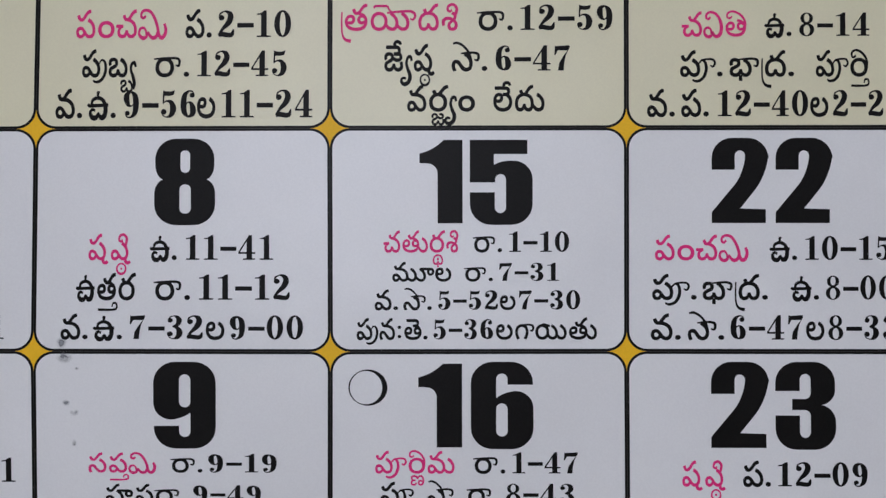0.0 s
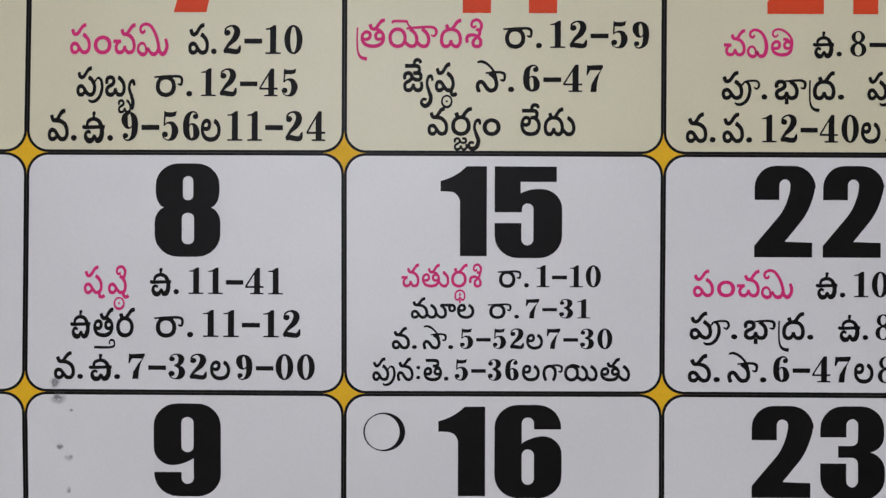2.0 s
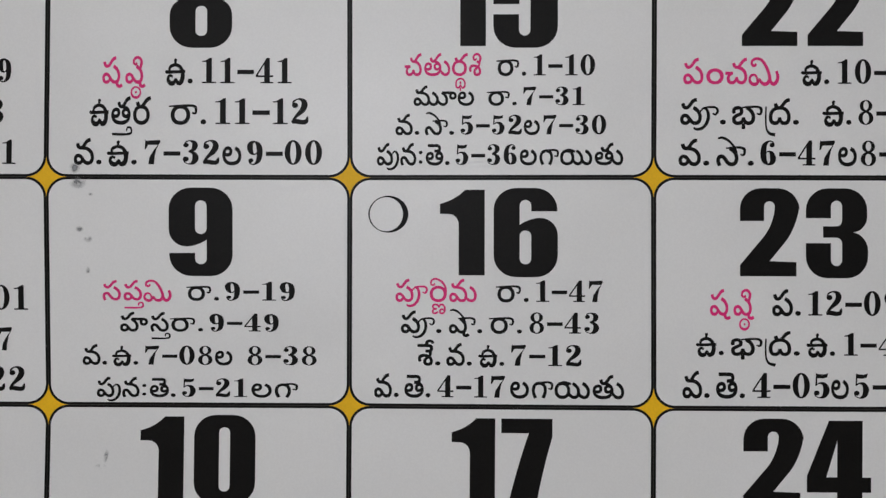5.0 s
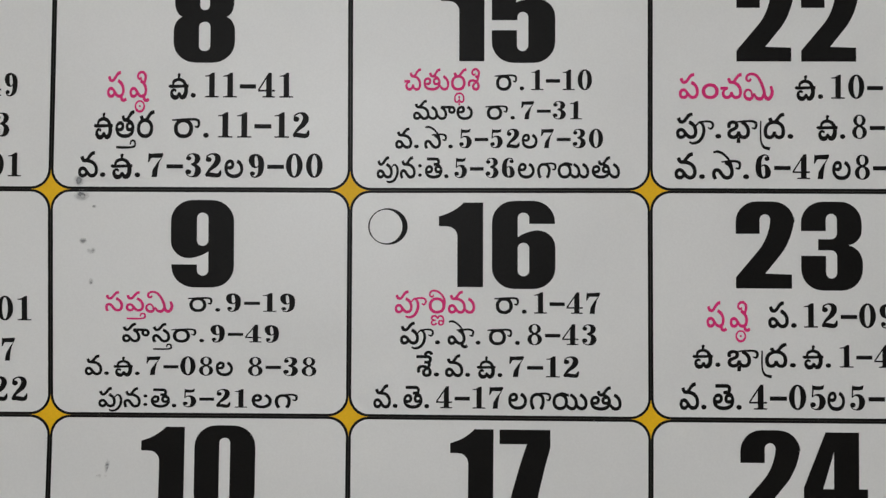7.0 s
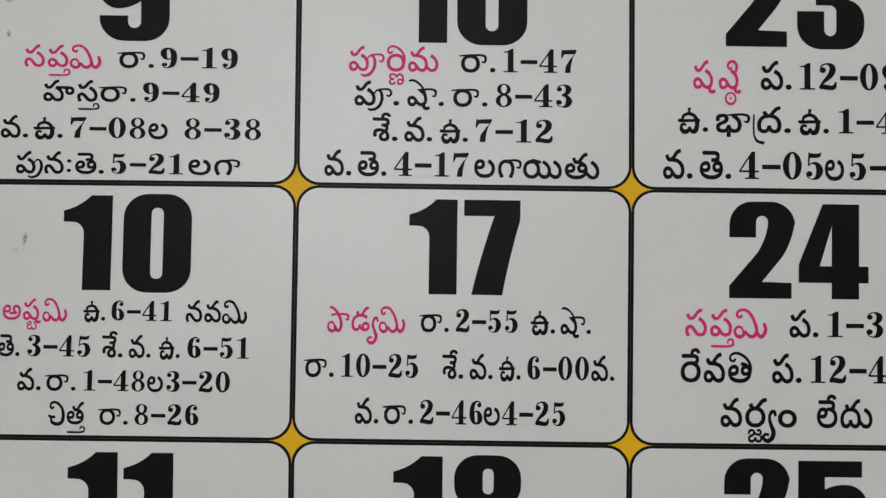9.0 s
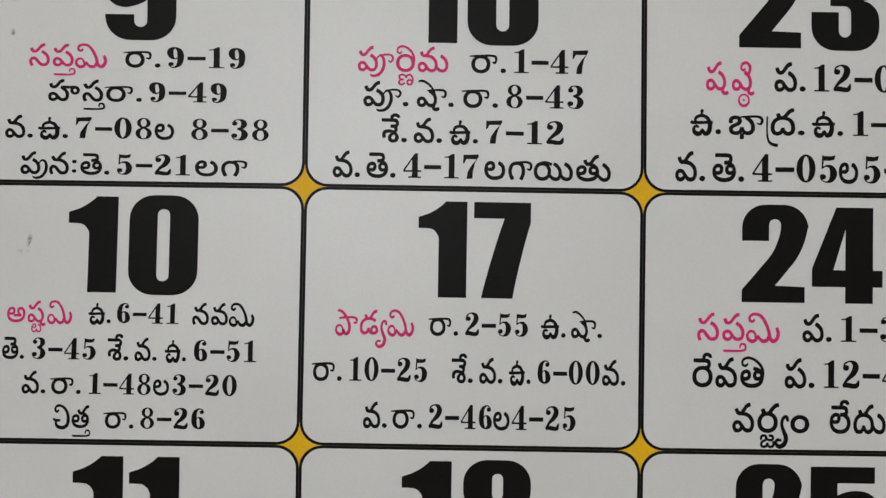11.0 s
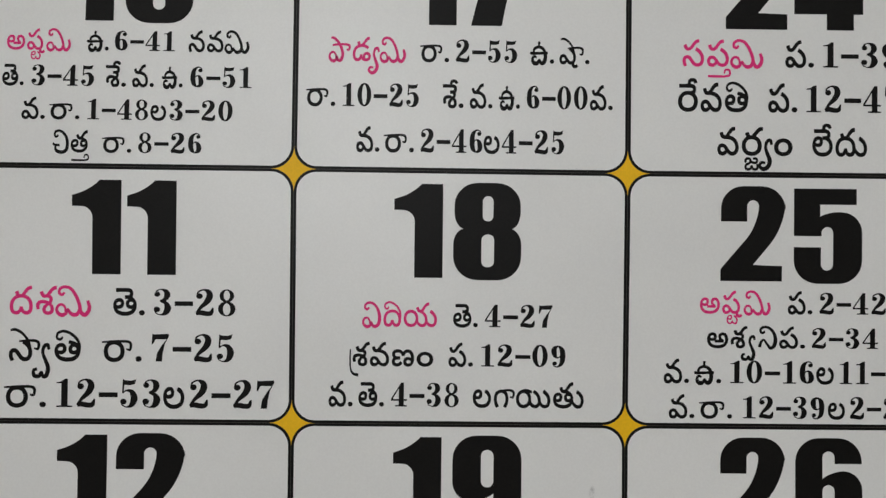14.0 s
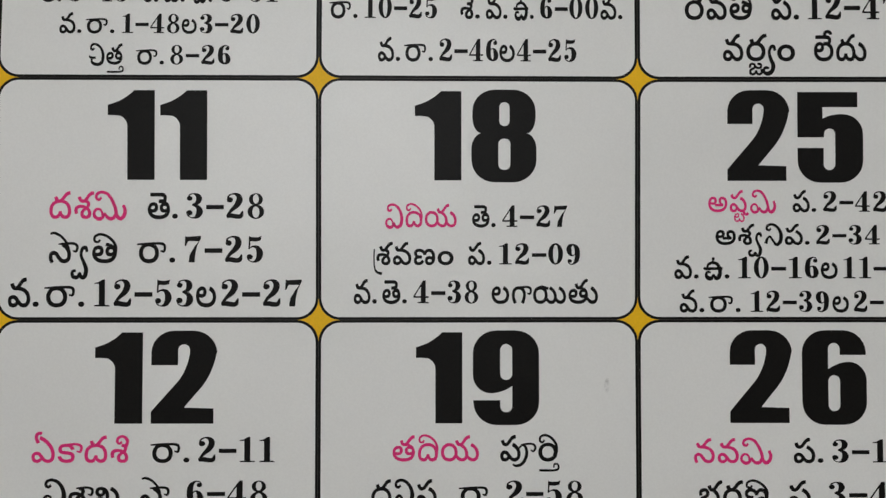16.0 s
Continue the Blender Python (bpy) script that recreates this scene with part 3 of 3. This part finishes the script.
CORNER, LINE, GAP = 0.0042, 0.00049, 0.00004


def round_box(x0, x1, z0, z1, r):
    return rounded([(x0, z0, r), (x1, z0, r), (x1, z1, r), (x0, z1, r)], 10)


CELLS = {}
for r in range(6):
    for c, column in enumerate(COLUMNS):
        x0, x1 = (c - 1) * W + GAP, c * W - GAP
        z1, z0 = Z_TOP - r * H - GAP, Z_TOP - (r + 1) * H + GAP
        inner = round_box(x0 + LINE, x1 - LINE, z0 + LINE, z1 - LINE, CORNER - LINE)
        cell = ink("day_cell", [fill(inner)], 3, CREAM if r == 0 else PAPER, calendar, "cream tinted Sunday cell" if r == 0 else "white weekday cell with rounded corners")
        ink("cell_border", [fill(round_box(x0, x1, z0, z1, CORNER), inner)], 3, BLACK, cell, "thin black rounded border line")
        CELLS[column, r] = cell

for r in range(7):
    for c in range(5):
        cx, cz = (c - 1) * W, Z_TOP - r * H
        star = []
        for q in range(4):
            for i in range(8):
                a, turn = math.pi / 2 * i / 8, math.pi / 2 * q
                x, z = CORNER - CORNER * math.cos(a), CORNER - CORNER * math.sin(a)
                x, z = z, x
                star.append((cx + x * math.cos(turn) - z * math.sin(turn), cz + x * math.sin(turn) + z * math.cos(turn)))
        ink("star_mark", [fill(star)], 2, GOLD, calendar, "mustard yellow four-pointed star")


def fitted(shapes, x0, x1, z, tall):
    """Shapes one unit tall, spread from x0 to x1 with their feet at z."""
    xs = [p[0] for pts, _ in shapes for p in pts]
    k = (x1 - x0) / (max(xs) - min(xs))
    return [([(x0 + (x - min(xs)) * k, z + y * tall) for x, y in pts], f) for pts, f in shapes]


def corner_of(column, r):
    return (COLUMNS.index(column) - 1) * W, Z_TOP - r * H


def stack(name, shapes, mat, cell, label):
    """Overlapping strokes of one print, each a hair above the last."""
    verts, faces = [], []
    for n, (pts, tris) in enumerate(shapes):
        k = len(verts)
        verts += on_page(pts, 4 + 0.06 * (n % 9))
        for t in tris:
            area = sum(pts[t[i - 1]][0] * pts[t[i]][1] - pts[t[i]][0] * pts[t[i - 1]][1] for i in range(len(t)))
            if abs(area) > 1e-14:
                faces.append([k + i for i in (t if area > 0 else t[::-1])])
    return mesh_object(name, verts, faces, mat, cell, label)


SPACING = {"10": .115, "11": .06, "12": .09, "14": .04, "15": .085, "16": .10, "17": .07, "18": .108, "19": .11, "22": .085, "23": .075, "24": .04, "25": .09, "26": .11}


def date(column, r, text, x0, x1, z, tall):
    """A large date numeral; millimetres from the cell's top left corner."""
    cx, cz = corner_of(column, r)
    shapes, pen = [], 0.0
    for d in text:
        wide, drawn = numeral(d)
        shapes += [([(pen + x, y) for x, y in p], f) for p, f in drawn]
        pen += wide + SPACING.get(text, 0.095)
    stack("date_numeral", fitted(shapes, cx + x0 / 1000, cx + x1 / 1000, cz + z / 1000, tall / 1000), RED if r == 0 else BLACK, CELLS[column, r],
          ("bold red date numeral " if r == 0 else "bold black date numeral ") + text)


def line(column, r, text, x0, x1, z, tall, *breaks):
    """A line of small print from x0 to x1; breaks: where each word ends and the next begins; what stands before the mark | is pink."""
    cx, cz = corner_of(column, r)
    words = text.replace("|", "").split(" ") if breaks else [text.replace("|", "")]
    stops = [x0, *breaks, x1]
    black = []
    for n, word in enumerate(words):
        PEN["weight"] = 0.008 if n == 0 and "|" in text else 0.014
        shapes = fitted(set_line(word), cx + stops[2 * n] / 1000, cx + stops[2 * n + 1] / 1000, cz + z / 1000, tall / 1000)
        if n == 0 and "|" in text:
            stack("pink_word", shapes, PINK, CELLS[column, r], "pink printed word " + word)
        else:
            black += shapes
    stack("text_line", black, BLACK, CELLS[column, r], "small black printed line " + text.split("|")[-1].strip())


date('B', 0, '7', 26.8, 38.5, -19.65, 17.6)
line('B', 0, 'పంచమి| ప. 2-10', 8.2, 53.8, -27.75, 5.6, 27.55, 31.4, 37.0, 38.3)
line('B', 0, 'పుబ్బ రా. 12-45', 9.6, 52.9, -36.0, 5.4, 21.2, 24.8, 32.3, 34.0)
line('B', 0, 'వ.ఉ. 9-56 ల 11-24', 4.1, 58.3, -44.70, 5.8, 16.9, 18.5, 33.8, 34.0, 37.9, 39.2)
date('C', 0, '14', 18.95, 43.1, -19.65, 17.6)
line('C', 0, 'త్రయోదశి| రా. 12-59', 2.3, 59.1, -26.4, 5.3, 26.9, 30.8, 38.3, 39.9)
line('C', 0, 'జ్యేష్ఠ సా. 6-47', 11.4, 50.2, -34.95, 5.3, 22.0, 25.5, 33.0, 34.7)
line('C', 0, 'వర్జ్యం లేదు', 16.2, 44.9, -43.40, 5.1, 30.4, 34.2)
date('D', 0, '21', 20.0, 41.5, -19.65, 17.6)
line('D', 0, 'చవితి| ఉ. 8-14', 11.6, 50.7, -27.8, 4.9, 25.1, 28.8, 34.5, 36.1)
line('D', 0, 'పూ. భాద్ర. పూర్తి', 11.2, 50.7, -36.20, 5.1, 20.1, 21.5, 35.0, 39.5)
line('D', 0, 'వ.ప. 12-40 ల 2-26', 4.3, 57.3, -44.60, 5.4, 17.2, 19.1, 37.9, 38.3, 42.1, 43.0)
line('A', 1, '-49', 44.8, 54.6, -27.5, 5.0)
line('A', 1, '53', 46.1, 53.1, -36.0, 5.0)
line('A', 1, '-01', 45.2, 55.7, -44.4, 5.0)
date('B', 1, '8', 25.1, 37.9, -20.05, 17.55)
line('B', 1, 'షష్ఠి| ఉ. 11-41', 11.4, 50.1, -27.7, 5.2, 20.3, 24.2, 29.9, 31.8)
line('B', 1, 'ఉత్తర రా. 11-12', 8.8, 53.5, -36.1, 5.3, 21.4, 25.1, 32.7, 34.6)
line('B', 1, 'వ.ఉ. 7-32 ల 9-00', 5.7, 56.3, -44.4, 5.0, 18.6, 20.2, 35.4, 36.0, 39.9, 41.0)
date('C', 1, '15', 18.8, 42.4, -20.05, 17.55)
line('C', 1, 'చతుర్థశి| రా. 1-10', 11.2, 50.0, -26.1, 4.3, 26.9, 29.9, 36.0, 37.5)
line('C', 1, 'మూల రా. 7-31', 13.0, 47.9, -32.2, 3.8, 25.4, 28.0, 34.1, 35.4)
line('C', 1, 'వ.సా. 5-52 ల 7-30', 9.3, 52.3, -38.2, 4.0, 21.3, 22.6, 35.1, 35.5, 38.8, 39.5)
line('C', 1, 'పున:తె. 5-36 లగాయితు', 5.5, 55.8, -44.4, 4.2, 20.4, 21.6, 34.1, 34.7)
date('D', 1, '22', 17.75, 42.9, -20.05, 17.55)
line('D', 1, 'పంచమి| ఉ. 10-15', 5.9, 54.9, -27.8, 5.0, 25.4, 29.7, 35.5, 37.2)
line('D', 1, 'పూ. భాద్ర. ఉ. 8-00', 5.3, 55.7, -36.1, 5.0, 14.6, 15.8, 29.4, 34.1, 40.0, 41.4)
line('D', 1, 'వ.సా. 6-47 ల 8-33', 5.0, 56.3, -44.5, 5.1, 20.3, 21.6, 36.7, 37.3, 41.1, 41.9)
line('A', 2, '1-01', 43.5, 58.0, -27.5, 5.1)
line('A', 2, '-37', 44.7, 54.6, -35.9, 4.8)
line('A', 2, '3-22', 42.0, 57.2, -44.2, 5.0)
date('B', 2, '9', 25.1, 38.1, -20.05, 17.55)
line('B', 2, 'సప్తమి| రా. 9-19', 11.4, 50.8, -25.4, 3.9, 25.6, 28.6, 35.3, 36.5)
line('B', 2, 'హస్తరా. 9-49', 14.9, 47.5, -31.80, 3.7, 32.0, 33.3)
line('B', 2, 'వ.ఉ. 7-08 ల 8-38', 7.1, 55.3, -38.70, 3.9, 18.6, 20.0, 33.9, 34.4, 38.0, 41.1)
line('B', 2, 'పున:తె. 5-21 లగా', 10.0, 51.5, -45.30, 3.8, 26.3, 27.6, 41.0, 41.9)
date('C', 2, '16', 18.45, 42.5, -20.05, 17.55)
line('C', 2, 'పూర్ణిమ| రా. 1-47', 9.4, 51.7, -25.45, 4.4, 26.0, 29.9, 36.6, 38.1)
line('C', 2, 'పూ. షా. రా. 8-43', 10.5, 50.9, -31.90, 4.3, 18.8, 20.3, 27.1, 28.5, 35.2, 36.7)
line('C', 2, 'శే. వ. ఉ. 7-12', 13.9, 47.3, -38.55, 4.3, 18.6, 19.8, 25.0, 26.3, 31.6, 33.0)
line('C', 2, 'వ.తె. 4-17 లగాయితు', 5.1, 56.0, -45.10, 4.5, 16.6, 18.0, 31.8, 32.8)
date('D', 2, '23', 17.5, 43.4, -20.05, 17.55)
line('D', 2, 'షష్ఠి| ప. 12-09', 11.4, 49.8, -28.0, 5.0, 20.4, 24.0, 29.8, 31.3)
line('D', 2, 'ఉ. భాద్ర. ఉ. 1-41', 8.5, 52.6, -36.1, 4.6, 14.2, 15.6, 29.6, 30.9, 36.7, 38.5)
line('D', 2, 'వ.తె. 4-05 ల 5-49', 5.8, 55.4, -44.8, 5.1, 18.5, 20.0, 35.6, 35.9, 39.5, 40.5)
line('A', 3, 'మి', 44.6, 52.7, -27.1, 4.3)
line('A', 3, '-58', 49.1, 59.1, -36.2, 4.8)
line('A', 3, '56', 47.7, 54.9, -44.6, 4.5)
date('B', 3, '10', 19.1, 42.8, -19.84, 17.5)
line('B', 3, 'అష్టమి| ఉ. 6-41 నవమి', 8.6, 53.4, -25.4, 3.7, 20.4, 23.3, 27.4, 28.5, 39.6, 42.1)
line('B', 3, 'తె. 3-45 శే. వ. ఉ. 6-51', 8.0, 53.9, -32.1, 3.9, 12.0, 13.4, 24.9, 27.0, 30.8, 31.9, 35.9, 37.3, 41.2, 42.6)
line('B', 3, 'వ.రా. 1-48 ల 3-20', 11.8, 50.5, -38.3, 3.8, 22.45, 23.9, 35.0, 35.4, 38.3, 38.9)
line('B', 3, 'చిత్త రా. 8-26', 17.6, 44.9, -44.4, 3.8, 24.4, 26.7, 32.1, 33.3)
date('C', 3, '17', 20.95, 41.45, -19.84, 17.5)
line('C', 3, 'పాడ్యమి| రా. 2-55 ఉ.షా.', 6.1, 54.7, -26.7, 4.2, 20.5, 23.1, 28.5, 29.75, 41.2, 43.5)
line('C', 3, 'రా. 10-25 శే. వ. ఉ. 6-00 వ.', 2.0, 59.1, -35.2, 4.3, 7.5, 8.9, 23.0, 27.4, 31.3, 32.45, 36.7, 37.8, 41.8, 43.05, 54.4, 54.8)
line('C', 3, 'వ.రా. 2-46 ల 4-25', 11.5, 50.1, -43.6, 4.4, 22.2, 23.4, 34.9, 35.1, 38.1, 38.5)
date('D', 3, '24', 18.2, 44.05, -19.84, 17.5)
line('D', 3, 'సప్తమి| ప. 1-39', 10.1, 50.7, -26.8, 4.7, 25.3, 29.4, 34.8, 36.5)
line('D', 3, 'రేవతి ప. 12-47', 9.3, 51.1, -35.2, 5.0, 22.5, 26.2, 31.7, 33.4)
line('D', 3, 'వర్జ్యం లేదు', 16.7, 44.8, -43.3, 4.9, 30.8, 34.5)
date('B', 4, '11', 21.4, 40.5, -19.95, 17.45)
line('B', 4, 'దశమి| తె. 3-28', 10.2, 51.5, -27.4, 4.9, 25.1, 29.1, 34.9, 36.5)
line('B', 4, 'స్వాతి రా. 7-25', 10.1, 51.3, -35.9, 5.1, 23.3, 27.1, 34.4, 36.2)
line('B', 4, 'వ.రా. 12-53 ల 2-27', 2.3, 58.8, -44.4, 5.2, 17.0, 18.9, 37.9, 38.4, 42.3, 43.2)
date('C', 4, '18', 18.7, 42.3, -19.95, 17.45)
line('C', 4, 'విదియ| తె. 4-27', 12.9, 48.3, -29.0, 4.2, 26.8, 29.8, 34.4, 35.7)
line('C', 4, 'శ్రవణం ప. 12-09', 10.6, 50.8, -36.3, 4.1, 26.2, 29.0, 33.6, 35.1)
line('C', 4, 'వ.తె. 4-38 లగాయితు', 6.8, 54.3, -43.8, 4.4, 17.1, 18.4, 31.0, 33.6)
date('D', 4, '25', 17.45, 43.9, -19.95, 17.45)
line('D', 4, 'అష్టమి| ప. 2-42', 13.7, 48.4, -26.0, 4.0, 26.9, 30.1, 34.7, 36.0)
line('D', 4, 'అశ్వనిప. 2-34', 15.1, 47.0, -32.4, 3.8, 33.4, 34.6)
line('D', 4, 'వ.ఉ. 10-16 ల 11-5', 7.1, 51.4, -39.0, 4.2, 17.8, 19.5, 35.1, 35.5, 38.8, 39.9)
line('D', 4, 'వ.రా. 12-39 ల 2-2', 8.1, 50.7, -45.5, 4.1, 19.9, 21.9, 37.05, 37.7, 40.9, 41.8)
date('B', 5, '12', 19.2, 42.6, -19.85, 17.45)
line('B', 5, 'ఏకాదశి| రా.2-11', 7.3, 53.7, -27.2, 4.8, 25.9, 30.0)
line('B', 5, 'విశాఖ సా.6-48', 9.4, 52.4, -35.3, 4.6, 24.2, 28.1)
date('C', 5, '19', 18.9, 42.8, -19.85, 17.45)
line('C', 5, 'తదియ| పూర్తి', 14.4, 46.7, -27.0, 4.6, 31.1, 35.2)
line('C', 5, 'ధనిష్ఠ రా.2-58', 10.3, 51.2, -35.4, 4.6, 23.5, 27.2)
date('D', 5, '26', 17.7, 44.1, -19.85, 17.45)
line('D', 5, 'నవమి| ప.3-1', 10.6, 47.9, -27.4, 4.4, 25.7, 29.8)
line('D', 5, 'భరణి ప.3-4', 11.5, 48.0, -35.7, 4.6, 24.9, 28.7)

# the ring of the full moon beside the 16
mx, mz = W + 0.0079, Z_TOP - 2 * H - 0.0075
stack("moon_mark", [fill(disc(mx, mz, 0.0041, 0.0038, 40), disc(mx - 0.00040, mz, 0.0034, 0.0035, 40))], BLACK, CELLS["C", 2], "black ring with a thicker edge")

# ---- wear on the page: faint grey rubbed marks ----
def smudge_material():
    m = bpy.data.materials.new("rubbed_dirt")
    m.use_nodes = True
    nodes, links = m.node_tree.nodes, m.node_tree.links
    bsdf, out = nodes["Principled BSDF"], nodes["Material Output"]
    bsdf.inputs["Base Color"].default_value = (0.29, 0.30, 0.31, 1)
    bsdf.inputs["Roughness"].default_value = 0.7
    place = nodes.new("ShaderNodeTexCoord")
    shift = nodes.new("ShaderNodeVectorMath")
    shift.operation = "SUBTRACT"
    shift.inputs[1].default_value = (0.5, 0.5, 0.5)
    links.new(place.outputs["Generated"], shift.inputs[0])
    flat = nodes.new("ShaderNodeVectorMath")
    flat.operation = "MULTIPLY"
    flat.inputs[1].default_value = (2, 0, 2)
    links.new(shift.outputs["Vector"], flat.inputs[0])
    length = nodes.new("ShaderNodeVectorMath")
    length.operation = "LENGTH"
    links.new(flat.outputs["Vector"], length.inputs[0])
    fade = nodes.new("ShaderNodeMapRange")
    fade.interpolation_type = "SMOOTHSTEP"
    fade.inputs["From Min"].default_value, fade.inputs["From Max"].default_value = 1.0, 0.1
    links.new(length.outputs["Value"], fade.inputs["Value"])
    geo = nodes.new("ShaderNodeNewGeometry")
    tex = nodes.new("ShaderNodeTexNoise")
    tex.inputs["Scale"].default_value, tex.inputs["Detail"].default_value = 650, 4
    links.new(geo.outputs["Position"], tex.inputs["Vector"])
    cut = nodes.new("ShaderNodeMapRange")
    cut.inputs["From Min"].default_value, cut.inputs["From Max"].default_value = 0.36, 0.72
    links.new(tex.outputs["Fac"], cut.inputs["Value"])
    times = nodes.new("ShaderNodeMath")
    times.operation = "MULTIPLY"
    links.new(fade.outputs["Result"], times.inputs[0])
    links.new(cut.outputs["Result"], times.inputs[1])
    clear = nodes.new("ShaderNodeBsdfTransparent")
    mix = nodes.new("ShaderNodeMixShader")
    links.new(times.outputs["Value"], mix.inputs["Fac"])
    links.new(clear.outputs["BSDF"], mix.inputs[1])
    links.new(bsdf.outputs["BSDF"], mix.inputs[2])
    links.new(mix.outputs["Shader"], out.inputs["Surface"])
    return m


DIRT = smudge_material()


def smudge(column, r, x, z, wide, tall, lean=0.0):
    """A rubbed mark; millimetres from the cell's top left corner."""
    cx, cz = corner_of(column, r)
    cx, cz = cx + x / 1000, cz + z / 1000
    edge = [(cx + wide / 2000 * math.cos(a) + lean * tall / 2000 * math.sin(a), cz + tall / 2000 * math.sin(a)) for a in (2 * math.pi * i / 20 for i in range(20))]
    ink("smudge", [fill(edge)], 6, DIRT, CELLS[column, r], "faint grey rubbed smudge")


smudge("B", 1, 6.0, -45.2, 3.0, 2.8)
smudge("B", 2, 6.6, -1.2, 4.0, 3.0, 0.3)
smudge("B", 2, 9.2, -3.6, 1.2, 0.9)
smudge("B", 2, 6.9, -10.8, 1.8, 1.6, -0.4)
smudge("B", 2, 8.6, -12.8, 2.2, 1.8)
smudge("B", 2, 8.5, -19.2, 1.2, 1.8)
smudge("B", 3, 12.1, -10.4, 0.9, 4.2, 0.3)
smudge("B", 3, 11.0, -12.6, 3.0, 1.1)
smudge("C", 5, 55.9, -12.6, 1.3, 3.4, 0.15)
